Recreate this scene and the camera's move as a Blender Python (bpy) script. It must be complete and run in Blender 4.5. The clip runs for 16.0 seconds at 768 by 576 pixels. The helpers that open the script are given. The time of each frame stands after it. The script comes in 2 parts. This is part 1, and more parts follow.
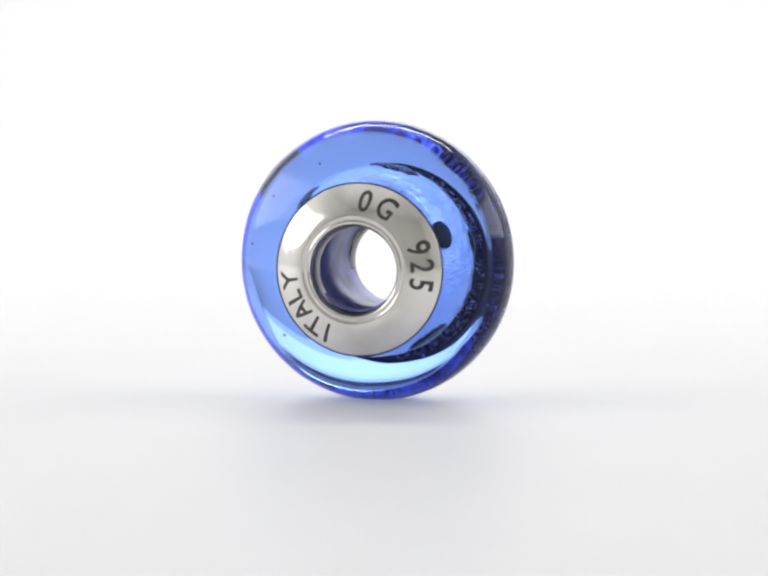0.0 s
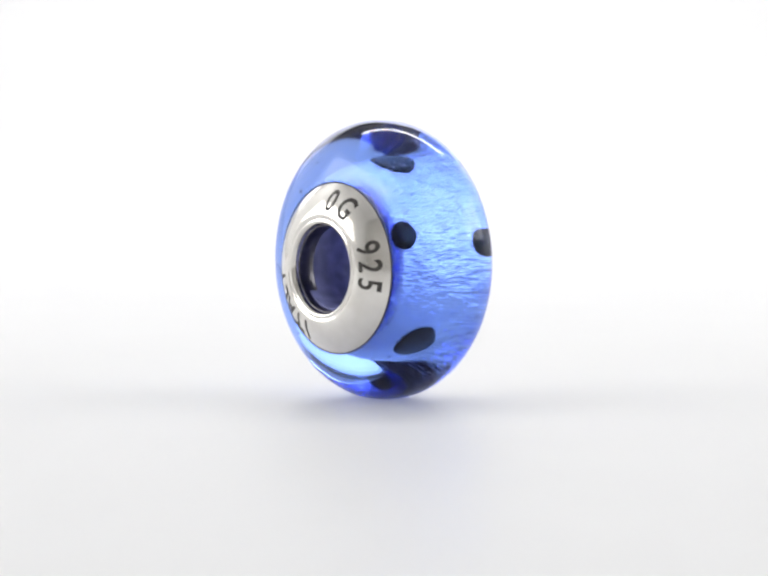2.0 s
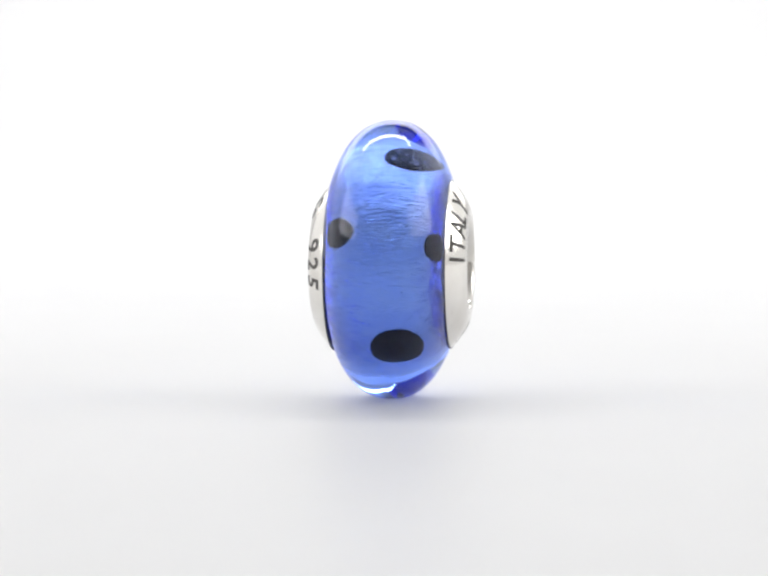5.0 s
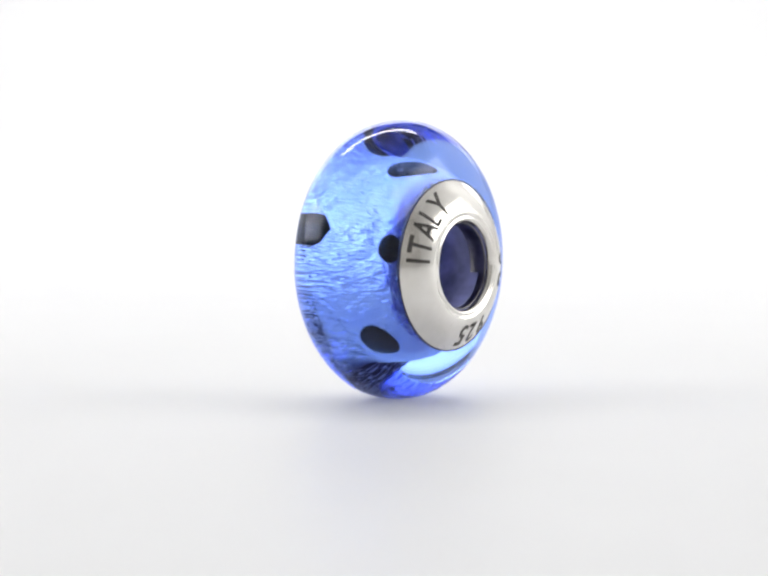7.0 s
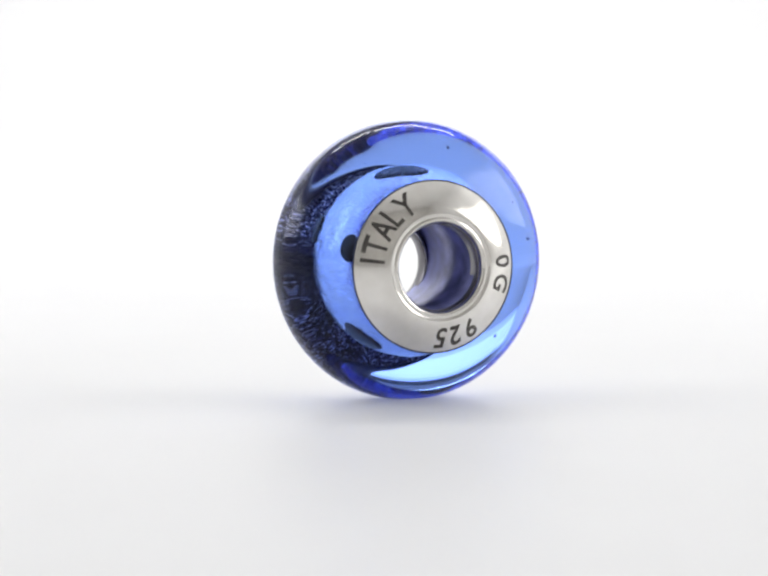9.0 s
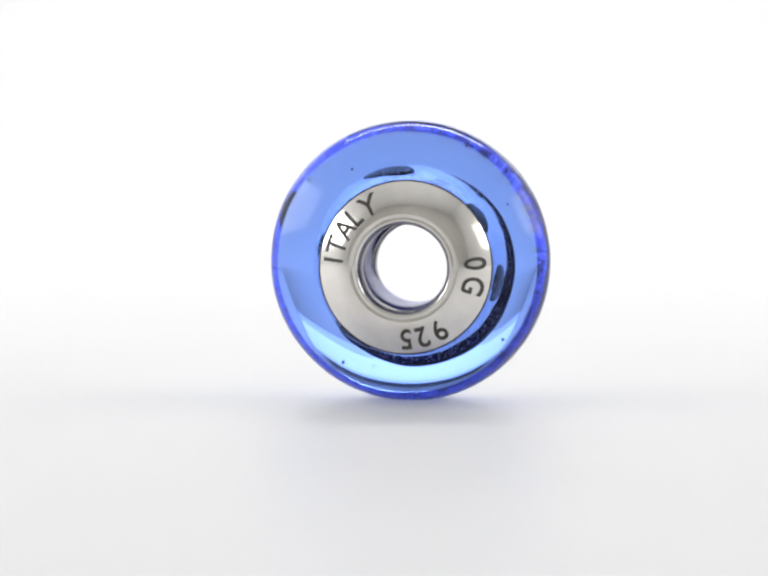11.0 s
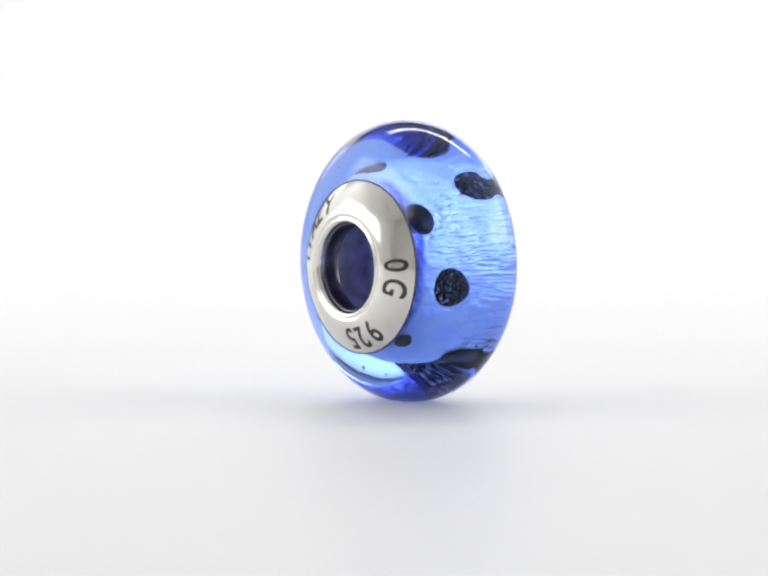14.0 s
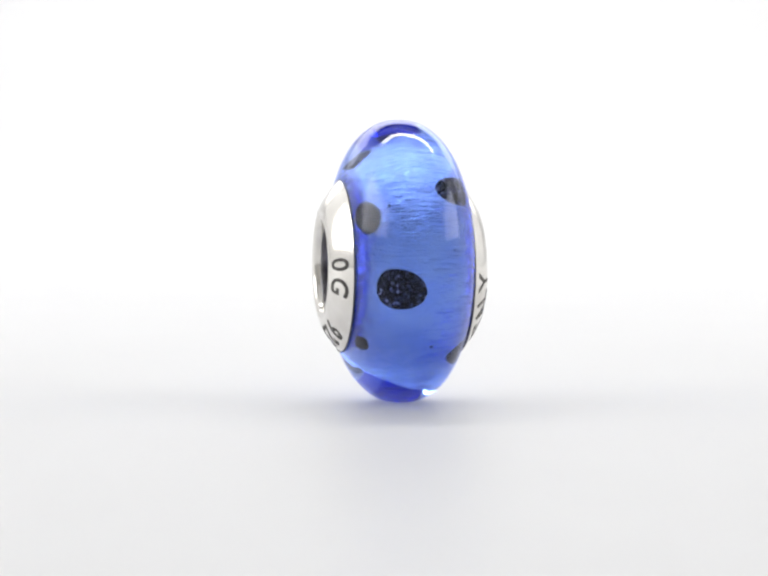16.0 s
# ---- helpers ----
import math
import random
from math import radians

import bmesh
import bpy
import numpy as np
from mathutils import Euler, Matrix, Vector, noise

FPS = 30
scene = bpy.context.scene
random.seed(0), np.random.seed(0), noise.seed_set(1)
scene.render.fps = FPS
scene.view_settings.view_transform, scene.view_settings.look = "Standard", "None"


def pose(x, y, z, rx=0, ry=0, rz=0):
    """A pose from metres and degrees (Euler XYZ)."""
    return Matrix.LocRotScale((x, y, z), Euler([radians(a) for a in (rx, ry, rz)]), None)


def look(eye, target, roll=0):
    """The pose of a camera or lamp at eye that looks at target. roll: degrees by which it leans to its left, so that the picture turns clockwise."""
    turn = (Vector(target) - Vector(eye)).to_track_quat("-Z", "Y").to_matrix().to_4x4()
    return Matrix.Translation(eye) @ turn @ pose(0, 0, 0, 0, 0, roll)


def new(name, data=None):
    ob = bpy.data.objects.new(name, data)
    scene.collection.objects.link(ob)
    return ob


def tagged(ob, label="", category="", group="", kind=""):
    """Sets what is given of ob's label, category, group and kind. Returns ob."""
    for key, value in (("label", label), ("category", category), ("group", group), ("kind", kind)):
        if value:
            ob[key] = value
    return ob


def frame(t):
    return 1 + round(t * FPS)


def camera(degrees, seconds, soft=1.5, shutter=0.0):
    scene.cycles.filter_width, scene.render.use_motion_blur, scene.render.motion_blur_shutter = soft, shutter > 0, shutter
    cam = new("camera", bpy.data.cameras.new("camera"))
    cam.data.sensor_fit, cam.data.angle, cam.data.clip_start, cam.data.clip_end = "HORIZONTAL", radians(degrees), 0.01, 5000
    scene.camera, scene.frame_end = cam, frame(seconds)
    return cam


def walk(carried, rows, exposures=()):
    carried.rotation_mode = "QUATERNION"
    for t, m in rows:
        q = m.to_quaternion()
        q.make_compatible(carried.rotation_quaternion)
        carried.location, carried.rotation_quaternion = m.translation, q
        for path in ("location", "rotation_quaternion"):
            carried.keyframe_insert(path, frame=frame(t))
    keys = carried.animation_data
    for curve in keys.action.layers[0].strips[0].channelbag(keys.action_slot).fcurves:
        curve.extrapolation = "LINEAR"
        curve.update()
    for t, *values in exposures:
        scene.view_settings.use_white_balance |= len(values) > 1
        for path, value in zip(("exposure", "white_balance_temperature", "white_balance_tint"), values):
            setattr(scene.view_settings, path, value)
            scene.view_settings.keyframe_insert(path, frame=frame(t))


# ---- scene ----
MM = 0.001

# ---- camera: stands still, a hand's width before the bead ----
cam = camera(19.77, 16.0, soft=2.7)
eye = pose(-0.453 * MM, -110.97 * MM, 12.56 * MM, 90 - 3.593, 0, 0)
walk(cam, [(0.0, eye), (16.0, eye)], exposures=[(0.0, -0.15), (16.0, -0.15)])

# ---- light: a white photo tent with a grey front flap; a lamp bar above, a soft panel at the back and at each side ----
world = bpy.data.worlds.new("world")
world.use_nodes = True
world.node_tree.nodes["Background"].inputs[0].default_value = (0.9, 0.95, 1.0, 1)
world.node_tree.nodes["Background"].inputs[1].default_value = 0.05
scene.world = world


def panel_lamp(name, eye_at, target, wide, high, watts, colour=(1, 1, 1)):
    data = bpy.data.lights.new(name, "AREA")
    data.shape, data.size, data.size_y = "RECTANGLE", wide, high
    data.energy, data.color = watts, colour
    ob = new(name, data)
    ob.matrix_world = look(eye_at, target)
    return ob


panel_lamp("lamp_bar", (0, 0.28, 0.405), (0, 0.26, 0), 0.50, 0.05, 1.24)
panel_lamp("lamp_back", (0, 0.46, 0.195), (0, 0.0, 0.0), 0.58, 0.13, 0.24)
panel_lamp("lamp_back_spill", (0, 0.465, 0.180), (0, 0.0, 0.0), 0.60, 0.18, 0.34)
for side, letter in ((-1, "a"), (1, "b")):
    panel_lamp("lamp_side_" + letter, (side * 0.300, 0.0, 0.112), (0, -0.01, 0.03), 0.25, 0.15, 0.42)
    panel_lamp("lamp_side_spill_" + letter, (side * 0.303, 0.0, 0.112), (0, -0.01, 0.03), 0.31, 0.19, 0.19)


# ---- materials ----
def material(name):
    mat = bpy.data.materials.new(name)
    mat.use_nodes = True
    nt = mat.node_tree
    bsdf = nt.nodes["Principled BSDF"]
    return mat, nt, bsdf


def node(nt, kind, **values):
    n = nt.nodes.new(kind)
    for key, value in values.items():
        n.inputs[key.replace("_", " ")].default_value = value
    return n


def object_coords(nt):
    return nt.nodes.new("ShaderNodeTexCoord").outputs["Object"]


def ramp(nt, fac, stops):
    n = nt.nodes.new("ShaderNodeValToRGB")
    n.color_ramp.elements[0].position, n.color_ramp.elements[0].color = stops[0]
    n.color_ramp.elements[1].position, n.color_ramp.elements[1].color = stops[-1]
    for at, col in stops[1:-1]:
        n.color_ramp.elements.new(at).color = col
    nt.links.new(fac, n.inputs["Fac"])
    return n.outputs["Color"]


def grain(nt, coords, scale, detail=3.0, rough=0.5):
    n = node(nt, "ShaderNodeTexNoise", Scale=scale, Detail=detail, Roughness=rough)
    nt.links.new(coords, n.inputs["Vector"])
    return n.outputs["Fac"]


def bump(nt, height, bsdf, strength, distance):
    n = node(nt, "ShaderNodeBump", Strength=strength, Distance=distance)
    nt.links.new(height, n.inputs["Height"])
    nt.links.new(n.outputs["Normal"], bsdf.inputs["Normal"])
    return n


def white_sheet(name, tone, rough):
    """Smooth white sheet with a faint unevenness."""
    mat, nt, b = material(name)
    co = object_coords(nt)
    a = tuple(c * 0.985 for c in tone) + (1,)
    c = tuple(c * 1.0 for c in tone) + (1,)
    nt.links.new(ramp(nt, grain(nt, co, 60.0, 4.0), [(0.3, a), (0.7, c)]), b.inputs["Base Color"])
    b.inputs["Roughness"].default_value = rough
    b.inputs["Specular IOR Level"].default_value = 0.3
    bump(nt, grain(nt, co, 2500.0, 2.0), b, 0.1, 0.00003)
    return mat


FLOOR = white_sheet("white_acrylic", (0.655, 0.655, 0.658), 0.5)
TENT = white_sheet("tent_fabric", (0.88, 0.88, 0.88), 0.9)


def grey_room():
    mat, nt, b = material("dim_room_wall")
    nt.links.new(ramp(nt, grain(nt, object_coords(nt), 12.0), [(0.3, (0.46, 0.45, 0.43, 1)), (0.7, (0.52, 0.51, 0.49, 1))]), b.inputs["Base Color"])
    b.inputs["Roughness"].default_value = 0.8
    return mat


ROOM = grey_room()
DIM = white_sheet("dark_room_wall", (0.18, 0.18, 0.19), 0.9)


def blue_glass():
    """Clear blue glass, polished: a tinted body under a colourless surface gloss, with the faintest waviness."""
    mat, nt, b = material("blue_glass")
    nt.nodes.remove(b)
    body_glass = node(nt, "ShaderNodeBsdfRefraction", Color=(0.475, 0.625, 1.0, 1), Roughness=0.0, IOR=1.44)
    gloss = node(nt, "ShaderNodeBsdfGlossy", Color=(0.9, 0.9, 0.95, 1), Roughness=0.0)
    edge = node(nt, "ShaderNodeFresnel", IOR=1.44)
    nt.links.new(ramp(nt, edge.outputs[0], [(0.12, (0.92, 0.92, 0.96, 1)), (0.5, (0.70, 0.73, 1.0, 1)), (0.985, (0.60, 0.63, 1.0, 1)), (0.999, (0.32, 0.35, 0.97, 1))]), gloss.inputs["Color"])
    share = nt.nodes.new("ShaderNodeMapRange")
    share.inputs["From Min"].default_value = 0.01
    mix = nt.nodes.new("ShaderNodeMixShader")
    nt.links.new(edge.outputs[0], share.inputs["Value"])
    nt.links.new(share.outputs["Result"], mix.inputs[0])
    nt.links.new(body_glass.outputs[0], mix.inputs[1])
    nt.links.new(gloss.outputs[0], mix.inputs[2])
    nt.links.new(mix.outputs[0], nt.nodes["Material Output"].inputs["Surface"])
    wave = node(nt, "ShaderNodeBump", Strength=0.25, Distance=0.00002)
    nt.links.new(grain(nt, object_coords(nt), 350.0, 2.0), wave.inputs["Height"])
    for n in (body_glass, gloss, edge):
        nt.links.new(wave.outputs["Normal"], n.inputs["Normal"])
    return mat


def silver_foil():
    """Crinkled silver leaf laid round the core; its creases run along the bead's axis."""
    mat, nt, b = material("silver_foil")
    co = object_coords(nt)
    parts = nt.nodes.new("ShaderNodeSeparateXYZ")
    nt.links.new(co, parts.inputs[0])
    turn = nt.nodes.new("ShaderNodeMath")
    turn.operation = "ARCTAN2"
    nt.links.new(parts.outputs["Z"], turn.inputs[0])
    nt.links.new(parts.outputs["Y"], turn.inputs[1])
    arc = nt.nodes.new("ShaderNodeMath")
    arc.operation = "MULTIPLY"
    arc.inputs[1].default_value = 4.3 * MM
    nt.links.new(turn.outputs[0], arc.inputs[0])
    along = nt.nodes.new("ShaderNodeMath")
    along.operation = "MULTIPLY"
    along.inputs[1].default_value = 0.24
    nt.links.new(parts.outputs["X"], along.inputs[0])
    flat = nt.nodes.new("ShaderNodeCombineXYZ")
    nt.links.new(along.outputs[0], flat.inputs[0])
    nt.links.new(arc.outputs[0], flat.inputs[1])
    creases = grain(nt, flat.outputs[0], 8800.0, 2.5, 0.55)
    crumple = grain(nt, co, 5200.0, 2.5, 0.6)
    both = nt.nodes.new("ShaderNodeMath")
    both.operation = "MULTIPLY_ADD"
    both.inputs[1].default_value = 0.5
    nt.links.new(crumple, both.inputs[0])
    nt.links.new(creases, both.inputs[2])
    fine = both.outputs[0]
    broad = grain(nt, co, 900.0, 3.0)
    nt.links.new(ramp(nt, broad, [(0.3, (0.68, 0.75, 1.0, 1)), (0.7, (0.88, 0.91, 1.0, 1))]), b.inputs["Base Color"])
    b.inputs["Metallic"].default_value = 1.0
    b.inputs["Roughness"].default_value = 0.21
    bump(nt, fine, b, 1.0, 0.00007)
    return mat


def polished_silver():
    mat, nt, b = material("polished_silver")
    co = object_coords(nt)
    nt.links.new(ramp(nt, grain(nt, co, 700.0, 4.0), [(0.3, (0.70, 0.675, 0.63, 1)), (0.7, (0.82, 0.80, 0.76, 1))]), b.inputs["Base Color"])
    b.inputs["Metallic"].default_value = 1.0
    nt.links.new(ramp(nt, grain(nt, co, 1800.0, 5.0), [(0.3, (0.08, 0.08, 0.08, 1)), (0.7, (0.2, 0.2, 0.2, 1))]), b.inputs["Roughness"])
    bump(nt, grain(nt, co, 900.0, 3.0), b, 0.2, 0.00002)
    return mat


def plain(name, colour, rough, metal=0.0, mottling=0.25, scale=1500.0):
    mat, nt, b = material(name)
    lo = tuple(c * (1 - mottling) for c in colour) + (1,)
    hi = tuple(min(1, c * (1 + mottling)) for c in colour) + (1,)
    nt.links.new(ramp(nt, grain(nt, object_coords(nt), scale, 4.0), [(0.3, lo), (0.7, hi)]), b.inputs["Base Color"])
    b.inputs["Roughness"].default_value, b.inputs["Metallic"].default_value = rough, metal
    bump(nt, grain(nt, object_coords(nt), scale * 2, 3.0), b, 0.3, 0.00003)
    return mat


def flecked(name, stops, scale, rough):
    """Near-black with small bright flecks of leaf."""
    mat, nt, b = material(name)
    co = object_coords(nt)
    nt.links.new(ramp(nt, grain(nt, co, scale, 2.0, 0.6), stops), b.inputs["Base Color"])
    b.inputs["Roughness"].default_value = rough
    b.inputs["Specular IOR Level"].default_value = 0.15
    bump(nt, grain(nt, co, scale * 0.8, 3.0), b, 0.6, 0.00008)
    return mat


def crumpled_leaf():
    """Dark layer under a cap, crumpled, with crumbs of silver leaf in it."""
    mat, nt, b = material("dark_crumple")
    co = object_coords(nt)
    crumbs = ramp(nt, grain(nt, co, 12500.0, 2.0, 0.6), [(0.53, (0, 0, 0, 1)), (0.64, (1, 1, 1, 1))])
    patches = ramp(nt, grain(nt, co, 420.0, 2.0), [(0.36, (0, 0, 0, 1)), (0.54, (1, 1, 1, 1))])
    share = nt.nodes.new("ShaderNodeMath")
    share.operation = "MULTIPLY"
    nt.links.new(crumbs, share.inputs[0])
    nt.links.new(patches, share.inputs[1])
    nt.links.new(ramp(nt, share.outputs[0], [(0.0, (0.004, 0.004, 0.02, 1)), (0.9, (0.55, 0.58, 0.85, 1))]), b.inputs["Base Color"])
    nt.links.new(share.outputs[0], b.inputs["Metallic"])
    b.inputs["Roughness"].default_value = 0.35
    b.inputs["Specular IOR Level"].default_value = 0.2
    bump(nt, grain(nt, co, 5200.0, 4.0, 0.6), b, 1.0, 0.00012)
    return mat


GLASS, FOIL, SILVER = blue_glass(), silver_foil(), polished_silver()
BLACK = plain("black_glass", (0.003, 0.003, 0.004), 0.2)
BLACK.node_tree.nodes["Principled BSDF"].inputs["Specular IOR Level"].default_value = 0.25
STAMP = plain("tarnished_engraving", (0.06, 0.055, 0.05), 0.6, 0.3)
BORE = plain("indigo_bore", (0.20, 0.22, 0.50), 0.35, 0.2, 0.4, 900.0)
SEAT = crumpled_leaf()
FLECKED = flecked("flecked_black_glass", [(0.50, (0.003, 0.003, 0.004, 1)), (0.60, (0.03, 0.03, 0.045, 1)), (0.70, (0.42, 0.42, 0.58, 1))], 7000.0, 0.25)
SHINE = plain("bubble_shine", (0.75, 0.80, 0.95), 0.15, 1.0, 0.05)
SLEEVE = plain("dark_silver", (0.16, 0.155, 0.17), 0.28, 1.0, 0.35, 1200.0)
SEAM = plain("dark_seam", (0.012, 0.014, 0.04), 0.4)
BUBBLE = plain("trapped_speck", (0.05, 0.06, 0.14), 0.4)


# ---- mesh helpers ----
def mesh_object(name, bm, mat, smooth=True):
    bmesh.ops.recalc_face_normals(bm, faces=bm.faces[:])
    me = bpy.data.meshes.new(name)
    bm.to_mesh(me)
    bm.free()
    me.materials.append(mat)
    for p in me.polygons:
        p.use_smooth = smooth
    return new(name, me)


def part(name, bm, mat, parent, label="", smooth=True):
    ob = mesh_object(name, bm, mat, smooth)
    ob.parent = parent
    if label:
        ob["label"] = label
    return ob


def lathe(bm, profile, steps, closed=True):
    """Turn (u, r) pairs in millimetres round the bead's axis, which is x."""
    rings = []
    for i in range(steps):
        a = 2 * math.pi * i / steps
        rings.append([bm.verts.new((u * MM, r * MM * math.cos(a), r * MM * math.sin(a))) for u, r in profile])
    count = len(profile)
    for i in range(steps):
        a, b = rings[i], rings[(i + 1) % steps]
        for j in range(count if closed else count - 1):
            k = (j + 1) % count
            bm.faces.new((a[j], b[j], b[k], a[k]))


# ---- the photo tent ----
def box(bm, x0, x1, y0, y1, z0, z1):
    m = Matrix.Translation(((x0 + x1) / 2, (y0 + y1) / 2, (z0 + z1) / 2)) @ Matrix.Diagonal((x1 - x0, y1 - y0, z1 - z0, 1))
    bmesh.ops.create_cube(bm, size=1, matrix=m)


def sweep_sheet():
    """One white sheet: flat floor that curves up into the backdrop."""
    bm = bmesh.new()
    line = [(-0.35, 0.0), (-0.1, 0.0), (0.0, 0.0), (0.15, 0.0), (0.30, 0.0)]
    line += [(0.30 + 0.22 * math.sin(a), 0.22 - 0.22 * math.cos(a)) for a in (math.pi / 2 * k / 24 for k in range(1, 25))]
    line += [(0.52, 0.27)]
    rows = [[bm.verts.new((x, y, z)) for y, z in line] for x in (-0.31, 0.31)]
    low = [[bm.verts.new((x, y + 0.002 * (y > 0.4), z - 0.002)) for y, z in line] for x in (-0.31, 0.31)]
    for j in range(len(line) - 1):
        bm.faces.new((rows[0][j], rows[1][j], rows[1][j + 1], rows[0][j + 1]))
        bm.faces.new((low[0][j], low[0][j + 1], low[1][j + 1], low[1][j]))
    for k, (a, b) in enumerate(((rows[0], low[0]), (rows[1], low[1]))):
        for j in range(len(line) - 1):
            bm.faces.new((a[j], a[j + 1], b[j + 1], b[j]))
    for j in (0, len(line) - 1):
        bm.faces.new((rows[0][j], rows[1][j], low[1][j], low[0][j]))
    return tagged(mesh_object("floor", bm, FLOOR), "smooth glossy white sheet curving up into a plain backdrop", "floor", kind="structure")


sweep_sheet()
for name, dims, mat, text in (
        ("wall_west", (-0.315, -0.312, -0.35, 0.55, -0.002, 0.42), TENT, "white fabric side panel of a photo tent"),
        ("wall_east", (0.312, 0.315, -0.35, 0.55, -0.002, 0.42), TENT, "white fabric side panel of a photo tent"),
        ("wall_south", (-0.315, 0.315, -0.36, -0.35, -0.002, 0.42), ROOM, "grey fabric front flap of a photo tent"),
        ("wall_north", (-0.315, 0.315, 0.55, 0.56, -0.002, 0.42), DIM, "dark room wall behind and above the backdrop"),
        ("ceiling", (-0.315, 0.315, -0.36, 0.56, 0.42, 0.423), TENT, "white fabric top of a photo tent")):
    bm = bmesh.new()
    box(bm, *dims)
    tagged(mesh_object(name, bm, mat, False), text, name.split("_")[0], kind="structure")

# ---- the bead: 14 mm across, its bore along x ----
RIM, HALF, FULL = 7.07, 3.51, 2.263


def core_at(u):
    """The foil core's radius, a slight barrel."""
    return 4.42 - (0.095 if u > 0 else 0.078) * u * u


bead = tagged(new("glass_bead"), "blue glass bead with black dots and engraved silver caps", "bead")


def glass_profile():
    def bow(x):
        return math.copysign(abs(x) ** (2 / FULL), x)
    top = [(HALF * bow(math.cos(a)), RIM * bow(math.sin(a))) for a in (math.pi * k / 128 for k in range(129))]
    top = [p for p in top if p[1] > 4.1]
    end = HALF * (1 - (4.1 / RIM) ** FULL) ** (1 / FULL)
    return [(end, 2.42), (end, 4.1)] + top + [(-end, 4.1), (-end, 2.42)]


bm = bmesh.new()
lathe(bm, glass_profile(), 256)
for v in bm.verts:
    r = math.hypot(v.co.y, v.co.z)
    if r > 4.5 * MM:
        f = 1 + 0.0028 * noise.noise(v.co / (3.2 * MM)) + 0.0012 * noise.noise(v.co / (1.4 * MM) + Vector((7, 3, 1)))
        v.co.y, v.co.z = v.co.y * f, v.co.z * f
        v.co.x *= 1 + 0.010 * noise.noise(v.co / (2.6 * MM) + Vector((1, 9, 4)))
body = part("glass_body", bm, GLASS, bead, "clear blue glass ring")
body.visible_shadow = False

bm = bmesh.new()
lathe(bm, [(2.82, 2.5)] + [(u / 15, core_at(u / 15)) for u in range(42, -43, -1)] + [(-2.82, 2.5)], 420)
for v in bm.verts:
    if math.hypot(v.co.y, v.co.z) > 3.0 * MM:
        f = 1 + 0.011 * noise.noise(v.co / (0.9 * MM)) + 0.006 * noise.noise(v.co / (0.4 * MM)) + 0.003 * noise.noise(Vector((v.co.x * 0.4, v.co.y, v.co.z)) / (0.2 * MM))
        f -= 0.030 * (max(0.0, v.co.x / MM) / 2.2) ** 2 * v.co.y / math.hypot(v.co.y, v.co.z)
        v.co.y, v.co.z = v.co.y * f, v.co.z * f
core = part("foil_core", bm, FOIL, bead, "crinkled silver foil core under the glass")

bm = bmesh.new()
lathe(bm, [(3.2, 2.28), (3.2, 2.4), (-3.2, 2.4), (-3.2, 2.28)], 128)
part("bore", bm, BORE, bead, "dull indigo lining of the hole")


CAP_SHIFT = {1: (0.03, -0.30), -1: (-0.12, -0.18)}
for side in (1, -1):
    # dark layer added under each cap; gives the dark band seen through the glass
    bm = bmesh.new()
    collar = [(2.34, 3.75), (2.38, 3.89), (2.45, 3.93), (2.55, 3.98), (2.65, 4.04), (2.74, 4.12), (2.80, 4.20), (2.84, 4.25), (2.88, 4.26), (2.91, 4.21), (2.91, 2.6), (2.34, 2.5)]
    lathe(bm, [(side * u, r) for u, r in collar], 420)
    for v in bm.verts:
        r = math.hypot(v.co.y, v.co.z)
        if r > 3.7 * MM:
            f = 0.994 + 0.006 * noise.noise(v.co / (0.22 * MM)) + 0.004 * noise.noise(v.co / (0.9 * MM))
            v.co.y, v.co.z = v.co.y * f, v.co.z * f
            ragged = max(0.0, 2.75 * MM - abs(v.co.x)) / (0.5 * MM)
            around = Vector((side, v.co.y, v.co.z)) / r
            follow = min(1.0, max(0.0, (abs(v.co.x) / MM - 2.5) / 0.32)) * MM
            v.co.y += follow * CAP_SHIFT[side][0]
            v.co.z += follow * CAP_SHIFT[side][1]
            v.co.x += side * ragged * MM * (0.10 * noise.noise(around * 9) + 0.06 * noise.noise(around * 30))
    part("cap_seat", bm, SEAT, bead, "dark crumpled layer under the silver cap")


def dot(u, phi, half_u, half_arc, lean, seed, mat):
    """A black spot of fused glass, bent to the core, with an uneven edge."""
    rnd = random.Random(seed)
    waves = [(k, rnd.uniform(0.005, 0.022), rnd.uniform(0, 6.3)) for k in (2, 3, 5)]
    bm = bmesh.new()

    def at(du, ds, lift):
        r = core_at(u + du)
        a = math.radians(phi) + ds / r
        r += lift
        return bm.verts.new(((u + du) * MM, r * MM * math.cos(a), r * MM * math.sin(a)))
    centre = at(0, 0, 0.10)
    rings = []
    for share, lift in ((0.35, 0.10), (0.7, 0.085), (0.93, 0.06), (1.0, 0.02), (1.0, -0.04)):
        ring = []
        for k in range(40):
            b = 2 * math.pi * k / 40
            f = share * (1 + sum(w * math.sin(n * b + s) for n, w, s in waves))
            ring.append(at(half_u * f * math.cos(b) + lean * f * math.sin(b), half_arc * f * math.sin(b), lift))
        rings.append(ring)
    for k in range(40):
        bm.faces.new((centre, rings[0][k], rings[0][(k + 1) % 40]))
        for a, b in zip(rings, rings[1:]):
            bm.faces.new((a[k], b[k], b[(k + 1) % 40], a[(k + 1) % 40]))
    return part("dot", bm, mat, bead, "black glass dot" if mat is BLACK else "black glass dot with silvery flecks")


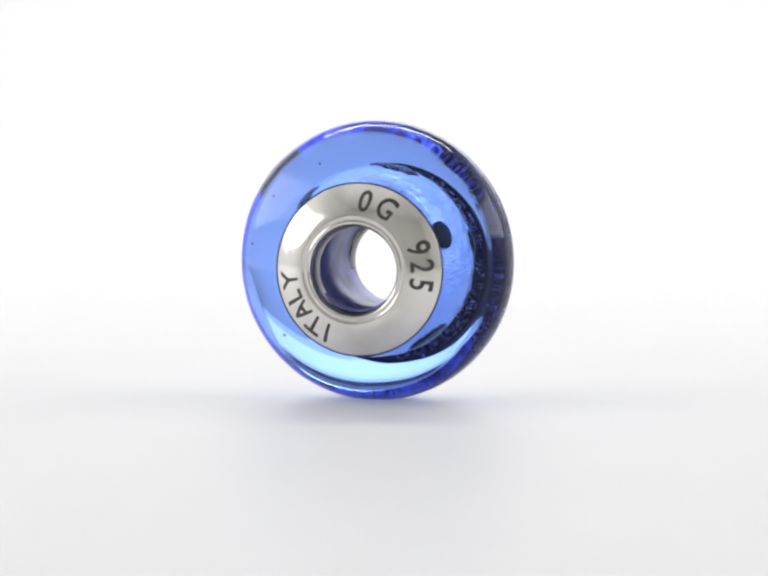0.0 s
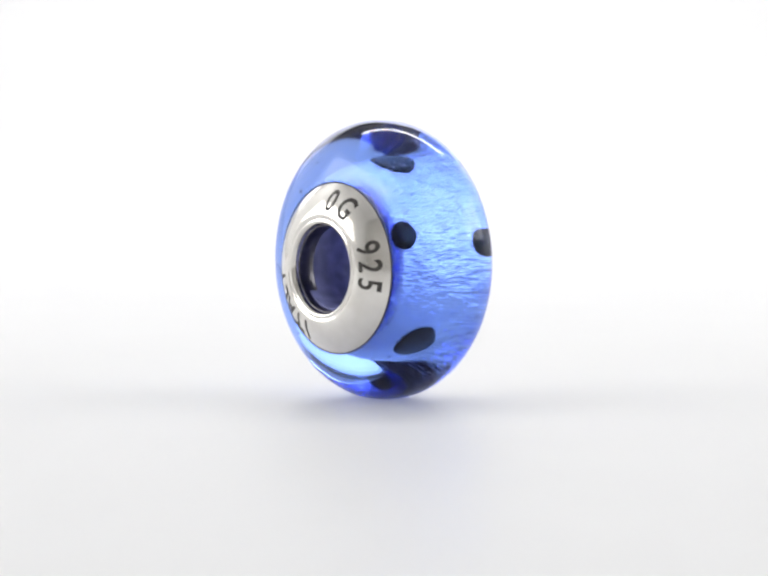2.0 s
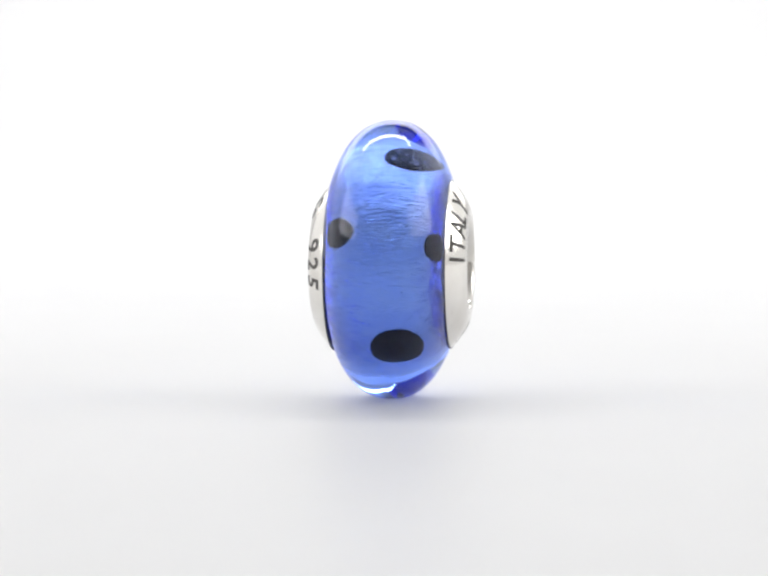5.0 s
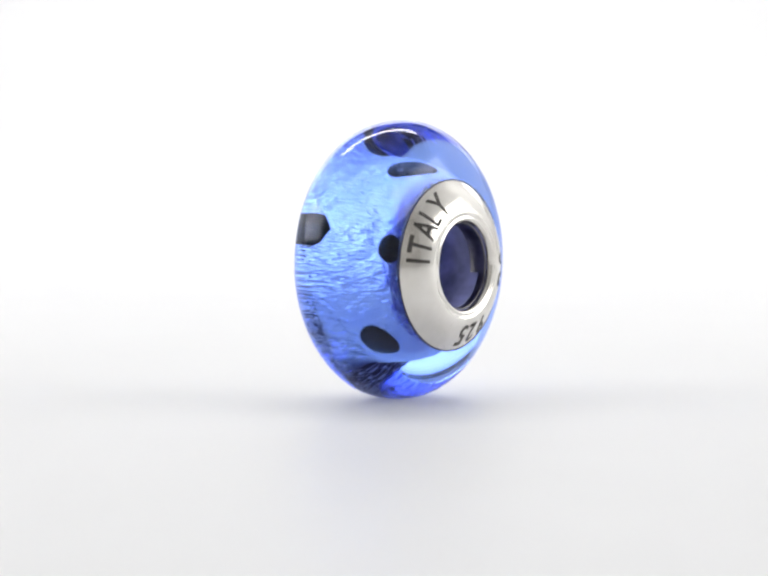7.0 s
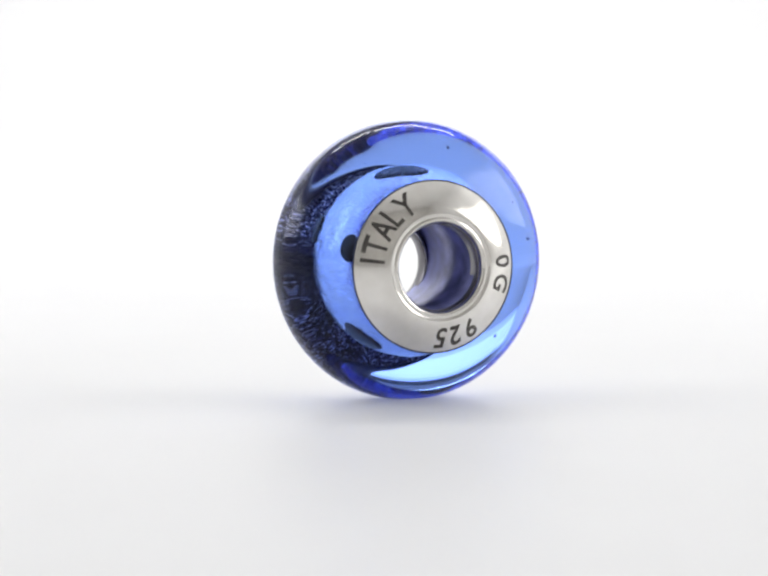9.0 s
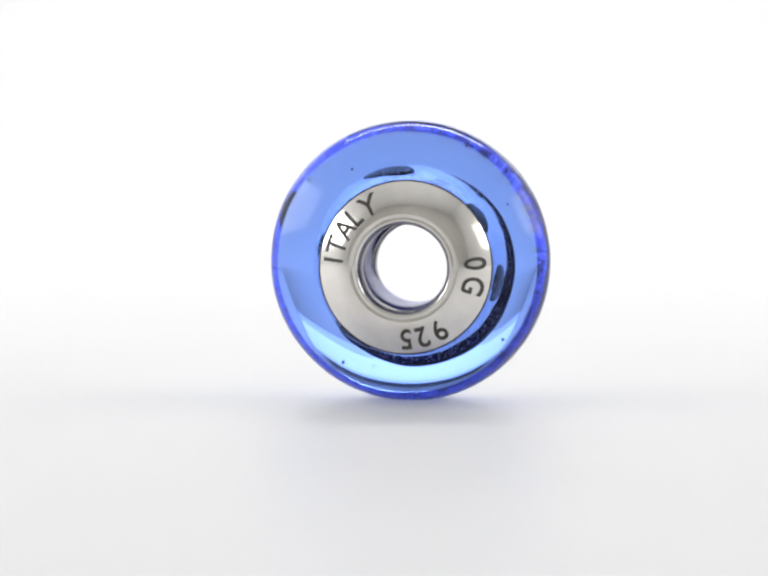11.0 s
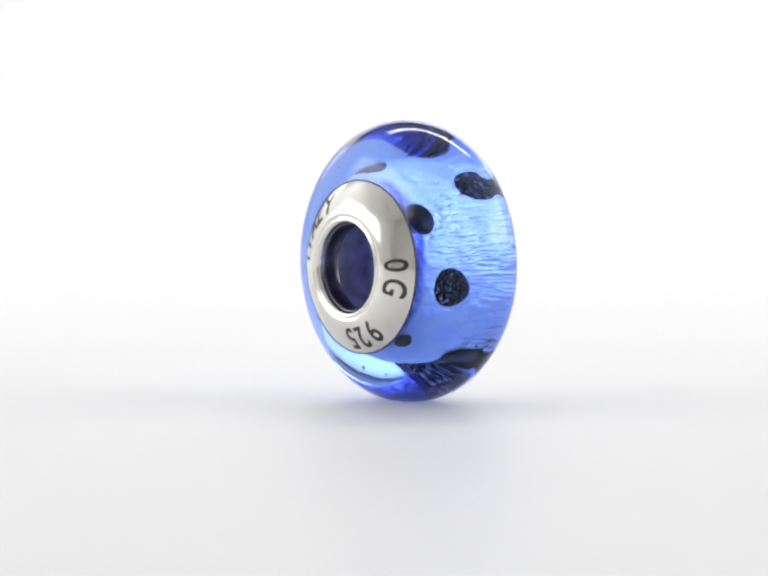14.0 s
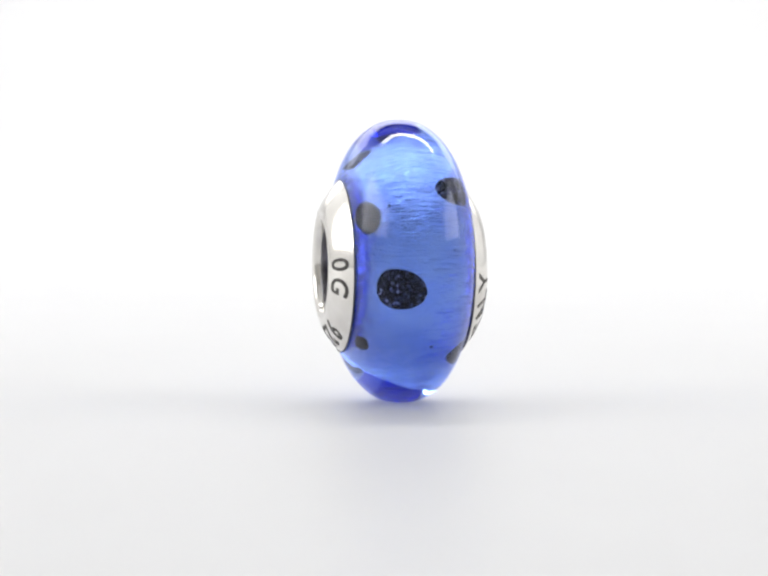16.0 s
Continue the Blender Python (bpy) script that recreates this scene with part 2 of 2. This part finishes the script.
DOTS = ((-0.68, 78.5, 0.82, 1.25, -0.32), (1.6, 19.5, 0.62, 0.70, 0), (-2.08, 11, 0.62, 0.68, 0), (-0.25, -53, 0.80, 1.08, 0),
        (-0.51, -167, 0.90, 0.90, 0.10), (-1.75, 148, 0.66, 0.84, 0.10), (1.4, 133, 0.56, 0.82, 0),
        (1.55, -115.5, 0.56, 0.92, 0), (-1.6, -122, 0.42, 0.50, 0))
for i, row in enumerate(DOTS):
    dot(*row, 40 + i, FLECKED if i in (0, 4, 6) else BLACK)


# silver caps: a domed collar with a rolled lip round the hole
def cone_at(r):
    """The cap's outer face: its u at the radius r."""
    return 2.955 + 1.005 * (1 - ((r - 2.62) / 1.68) ** 1.6) if r > 2.62 else 3.96


def cap_profile():
    face = [(cone_at(r), r) for r in (4.30 - 1.68 * k / 22 for k in range(23))]
    lip = [(3.96, 2.62), (3.93, 2.54), (3.89, 2.48), (3.95, 2.42), (3.96, 2.34), (3.89, 2.25), (3.75, 2.19), (3.5, 2.16)]
    tube = [(2.75, 2.16), (2.72, 2.20), (2.72, 2.40), (3.3, 2.42), (2.92, 3.6), (2.92, 4.27)]
    return face + lip[1:] + tube


def glyph(bm, char, side, angle, size, r_mid, lift=0.015):
    """One engraved character laid on the cap: angle is anticlockwise from the reader's right, tops outwards."""
    curve = bpy.data.curves.new("glyph", "FONT")
    curve.body, curve.size, curve.align_x, curve.resolution_u = char, 1.0, "CENTER", 4
    curve.offset = 0.015
    ob = bpy.data.objects.new("glyph", curve)
    scene.collection.objects.link(ob)
    bpy.context.view_layer.update()
    me = bpy.data.meshes.new_from_object(ob.evaluated_get(bpy.context.evaluated_depsgraph_get()))
    bpy.data.objects.remove(ob)
    fine = bmesh.new()
    fine.from_mesh(me)
    for _ in range(5):
        bmesh.ops.triangulate(fine, faces=fine.faces[:])
        long = [e for e in fine.edges if e.calc_length() > 0.13]
        if long:
            bmesh.ops.subdivide_edges(fine, edges=long, cuts=1)
    bmesh.ops.triangulate(fine, faces=fine.faces[:])
    fine.to_mesh(me)
    fine.free()
    tall = max(v.co.y for v in me.vertices)
    wide = [v.co.x for v in me.vertices]
    mid = (max(wide) + min(wide)) / 2
    k = size / tall
    top, low = [], []
    for v in me.vertices:
        x, y = (v.co.x - mid) * k * 0.92, v.co.y * k - size / 2
        r = r_mid + y
        a = math.radians(angle) - x / r_mid
        if side < 0:
            a = math.pi - a
        for store, h in ((top, lift), (low, -0.03)):
            store.append(bm.verts.new((side * (cone_at(r) + h) * MM, r * MM * math.cos(a), r * MM * math.sin(a))))
    edges = {}
    for p in me.polygons:
        vs = list(p.vertices)
        if bm.faces.get([top[i] for i in vs]):
            continue
        bm.faces.new([top[i] for i in vs])
        for i, j in zip(vs, vs[1:] + vs[:1]):
            key = (min(i, j), max(i, j))
            edges[key] = edges.get(key, 0) + 1
    for (i, j), uses in edges.items():
        if uses == 1:
            bm.faces.new((top[i], top[j], low[j], low[i]))
    bpy.data.meshes.remove(me)


def cap(side, r_mid, words):
    bm = bmesh.new()
    lathe(bm, [(side * u, r) for u, r in cap_profile()], 160)
    ob = part("silver_cap", bm, SILVER, bead, "domed polished silver cap with engraved marks")
    ob.location = (0, CAP_SHIFT[side][0] * MM, CAP_SHIFT[side][1] * MM)
    # dark metal ring lining the tube, darker than the lip
    bm = bmesh.new()
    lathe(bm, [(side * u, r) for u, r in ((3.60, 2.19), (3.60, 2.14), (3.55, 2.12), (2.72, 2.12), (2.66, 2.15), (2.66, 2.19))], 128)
    part("sleeve", bm, SLEEVE, ob, "dark silver sleeve inside the hole")
    bm = bmesh.new()
    lathe(bm, [(side * u, r) for u, r in ((2.88, 4.22), (2.91, 4.30), (2.96, 4.312), (3.005, 4.305), (3.015, 4.285), (2.98, 4.22))], 160)
    part("seam", bm, SEAM, ob, "dark seam round the edge of the cap")
    for letters in words:
        bm = bmesh.new()
        for char, angle in letters:
            glyph(bm, char, side, angle, 1.02, r_mid)
        part("engraved_mark", bm, STAMP, ob, "dark engraved letters", smooth=False)


cap(1, 3.45, ([("0", 81), ("G", 62)], [("9", 19), ("2", 4), ("5", -11)],
               [("I", -115), ("T", -128), ("A", -143), ("L", -157), ("Y", -171)]))
cap(-1, 3.52, ([("0", 4), ("G", -14)], [("9", -60), ("2", -75), ("5", -88)],
                [("I", 174), ("T", 162), ("A", 147), ("L", 134), ("Y", 120)]))

# small specks and bubbles caught in the glass
rnd = random.Random(5)
for u, r, phi in ((-0.6, 4.36, -16), (1.9, 5.3, 115), (1.4, 5.9, 172), (-1.6, 5.2, 60), (-1.2, 5.6, 150), (0.6, 5.5, -140), (1.8, 5.0, -70)):
    bm = bmesh.new()
    bmesh.ops.create_icosphere(bm, subdivisions=2, radius=rnd.uniform(0.04, 0.07) * MM)
    a = math.radians(phi)
    ob = part("speck", bm, BUBBLE, bead)
    ob.location = (u * MM, r * MM * math.cos(a), r * MM * math.sin(a))

for u, r, phi, size in ((1.75, 5.6, 37, 0.06), (1.2, 6.25, 53, 0.05), (1.9, 5.4, -56, 0.07), (1.0, 6.4, 24, 0.04), (-1.5, 6.0, 138, 0.05), (-1.2, 6.2, 40, 0.05), (-1.7, 5.7, 58, 0.05)):
    bm = bmesh.new()
    bmesh.ops.create_icosphere(bm, subdivisions=2, radius=size * MM)
    a = math.radians(phi)
    ob = part("bubble", bm, SHINE, bead)
    ob.location = (u * MM, r * MM * math.cos(a), r * MM * math.sin(a))


# ---- what moves: the bead turns steadily on the turning sheet, a little off the axis ----
def motions():
    rows = []
    for k in range(33):
        t = 0.5 * k
        turn = 127.293 - 15.141 * (t - 8) + 0.071 * (t - 8) ** 2
        a = math.radians(turn)
        u, w = 0.10 * MM, -0.858 * MM
        rows.append((t, pose(u * math.cos(a) - w * math.sin(a), u * math.sin(a) + w * math.cos(a), 6.97 * MM, 0, 0, turn)))
    walk(bead, rows)


motions()
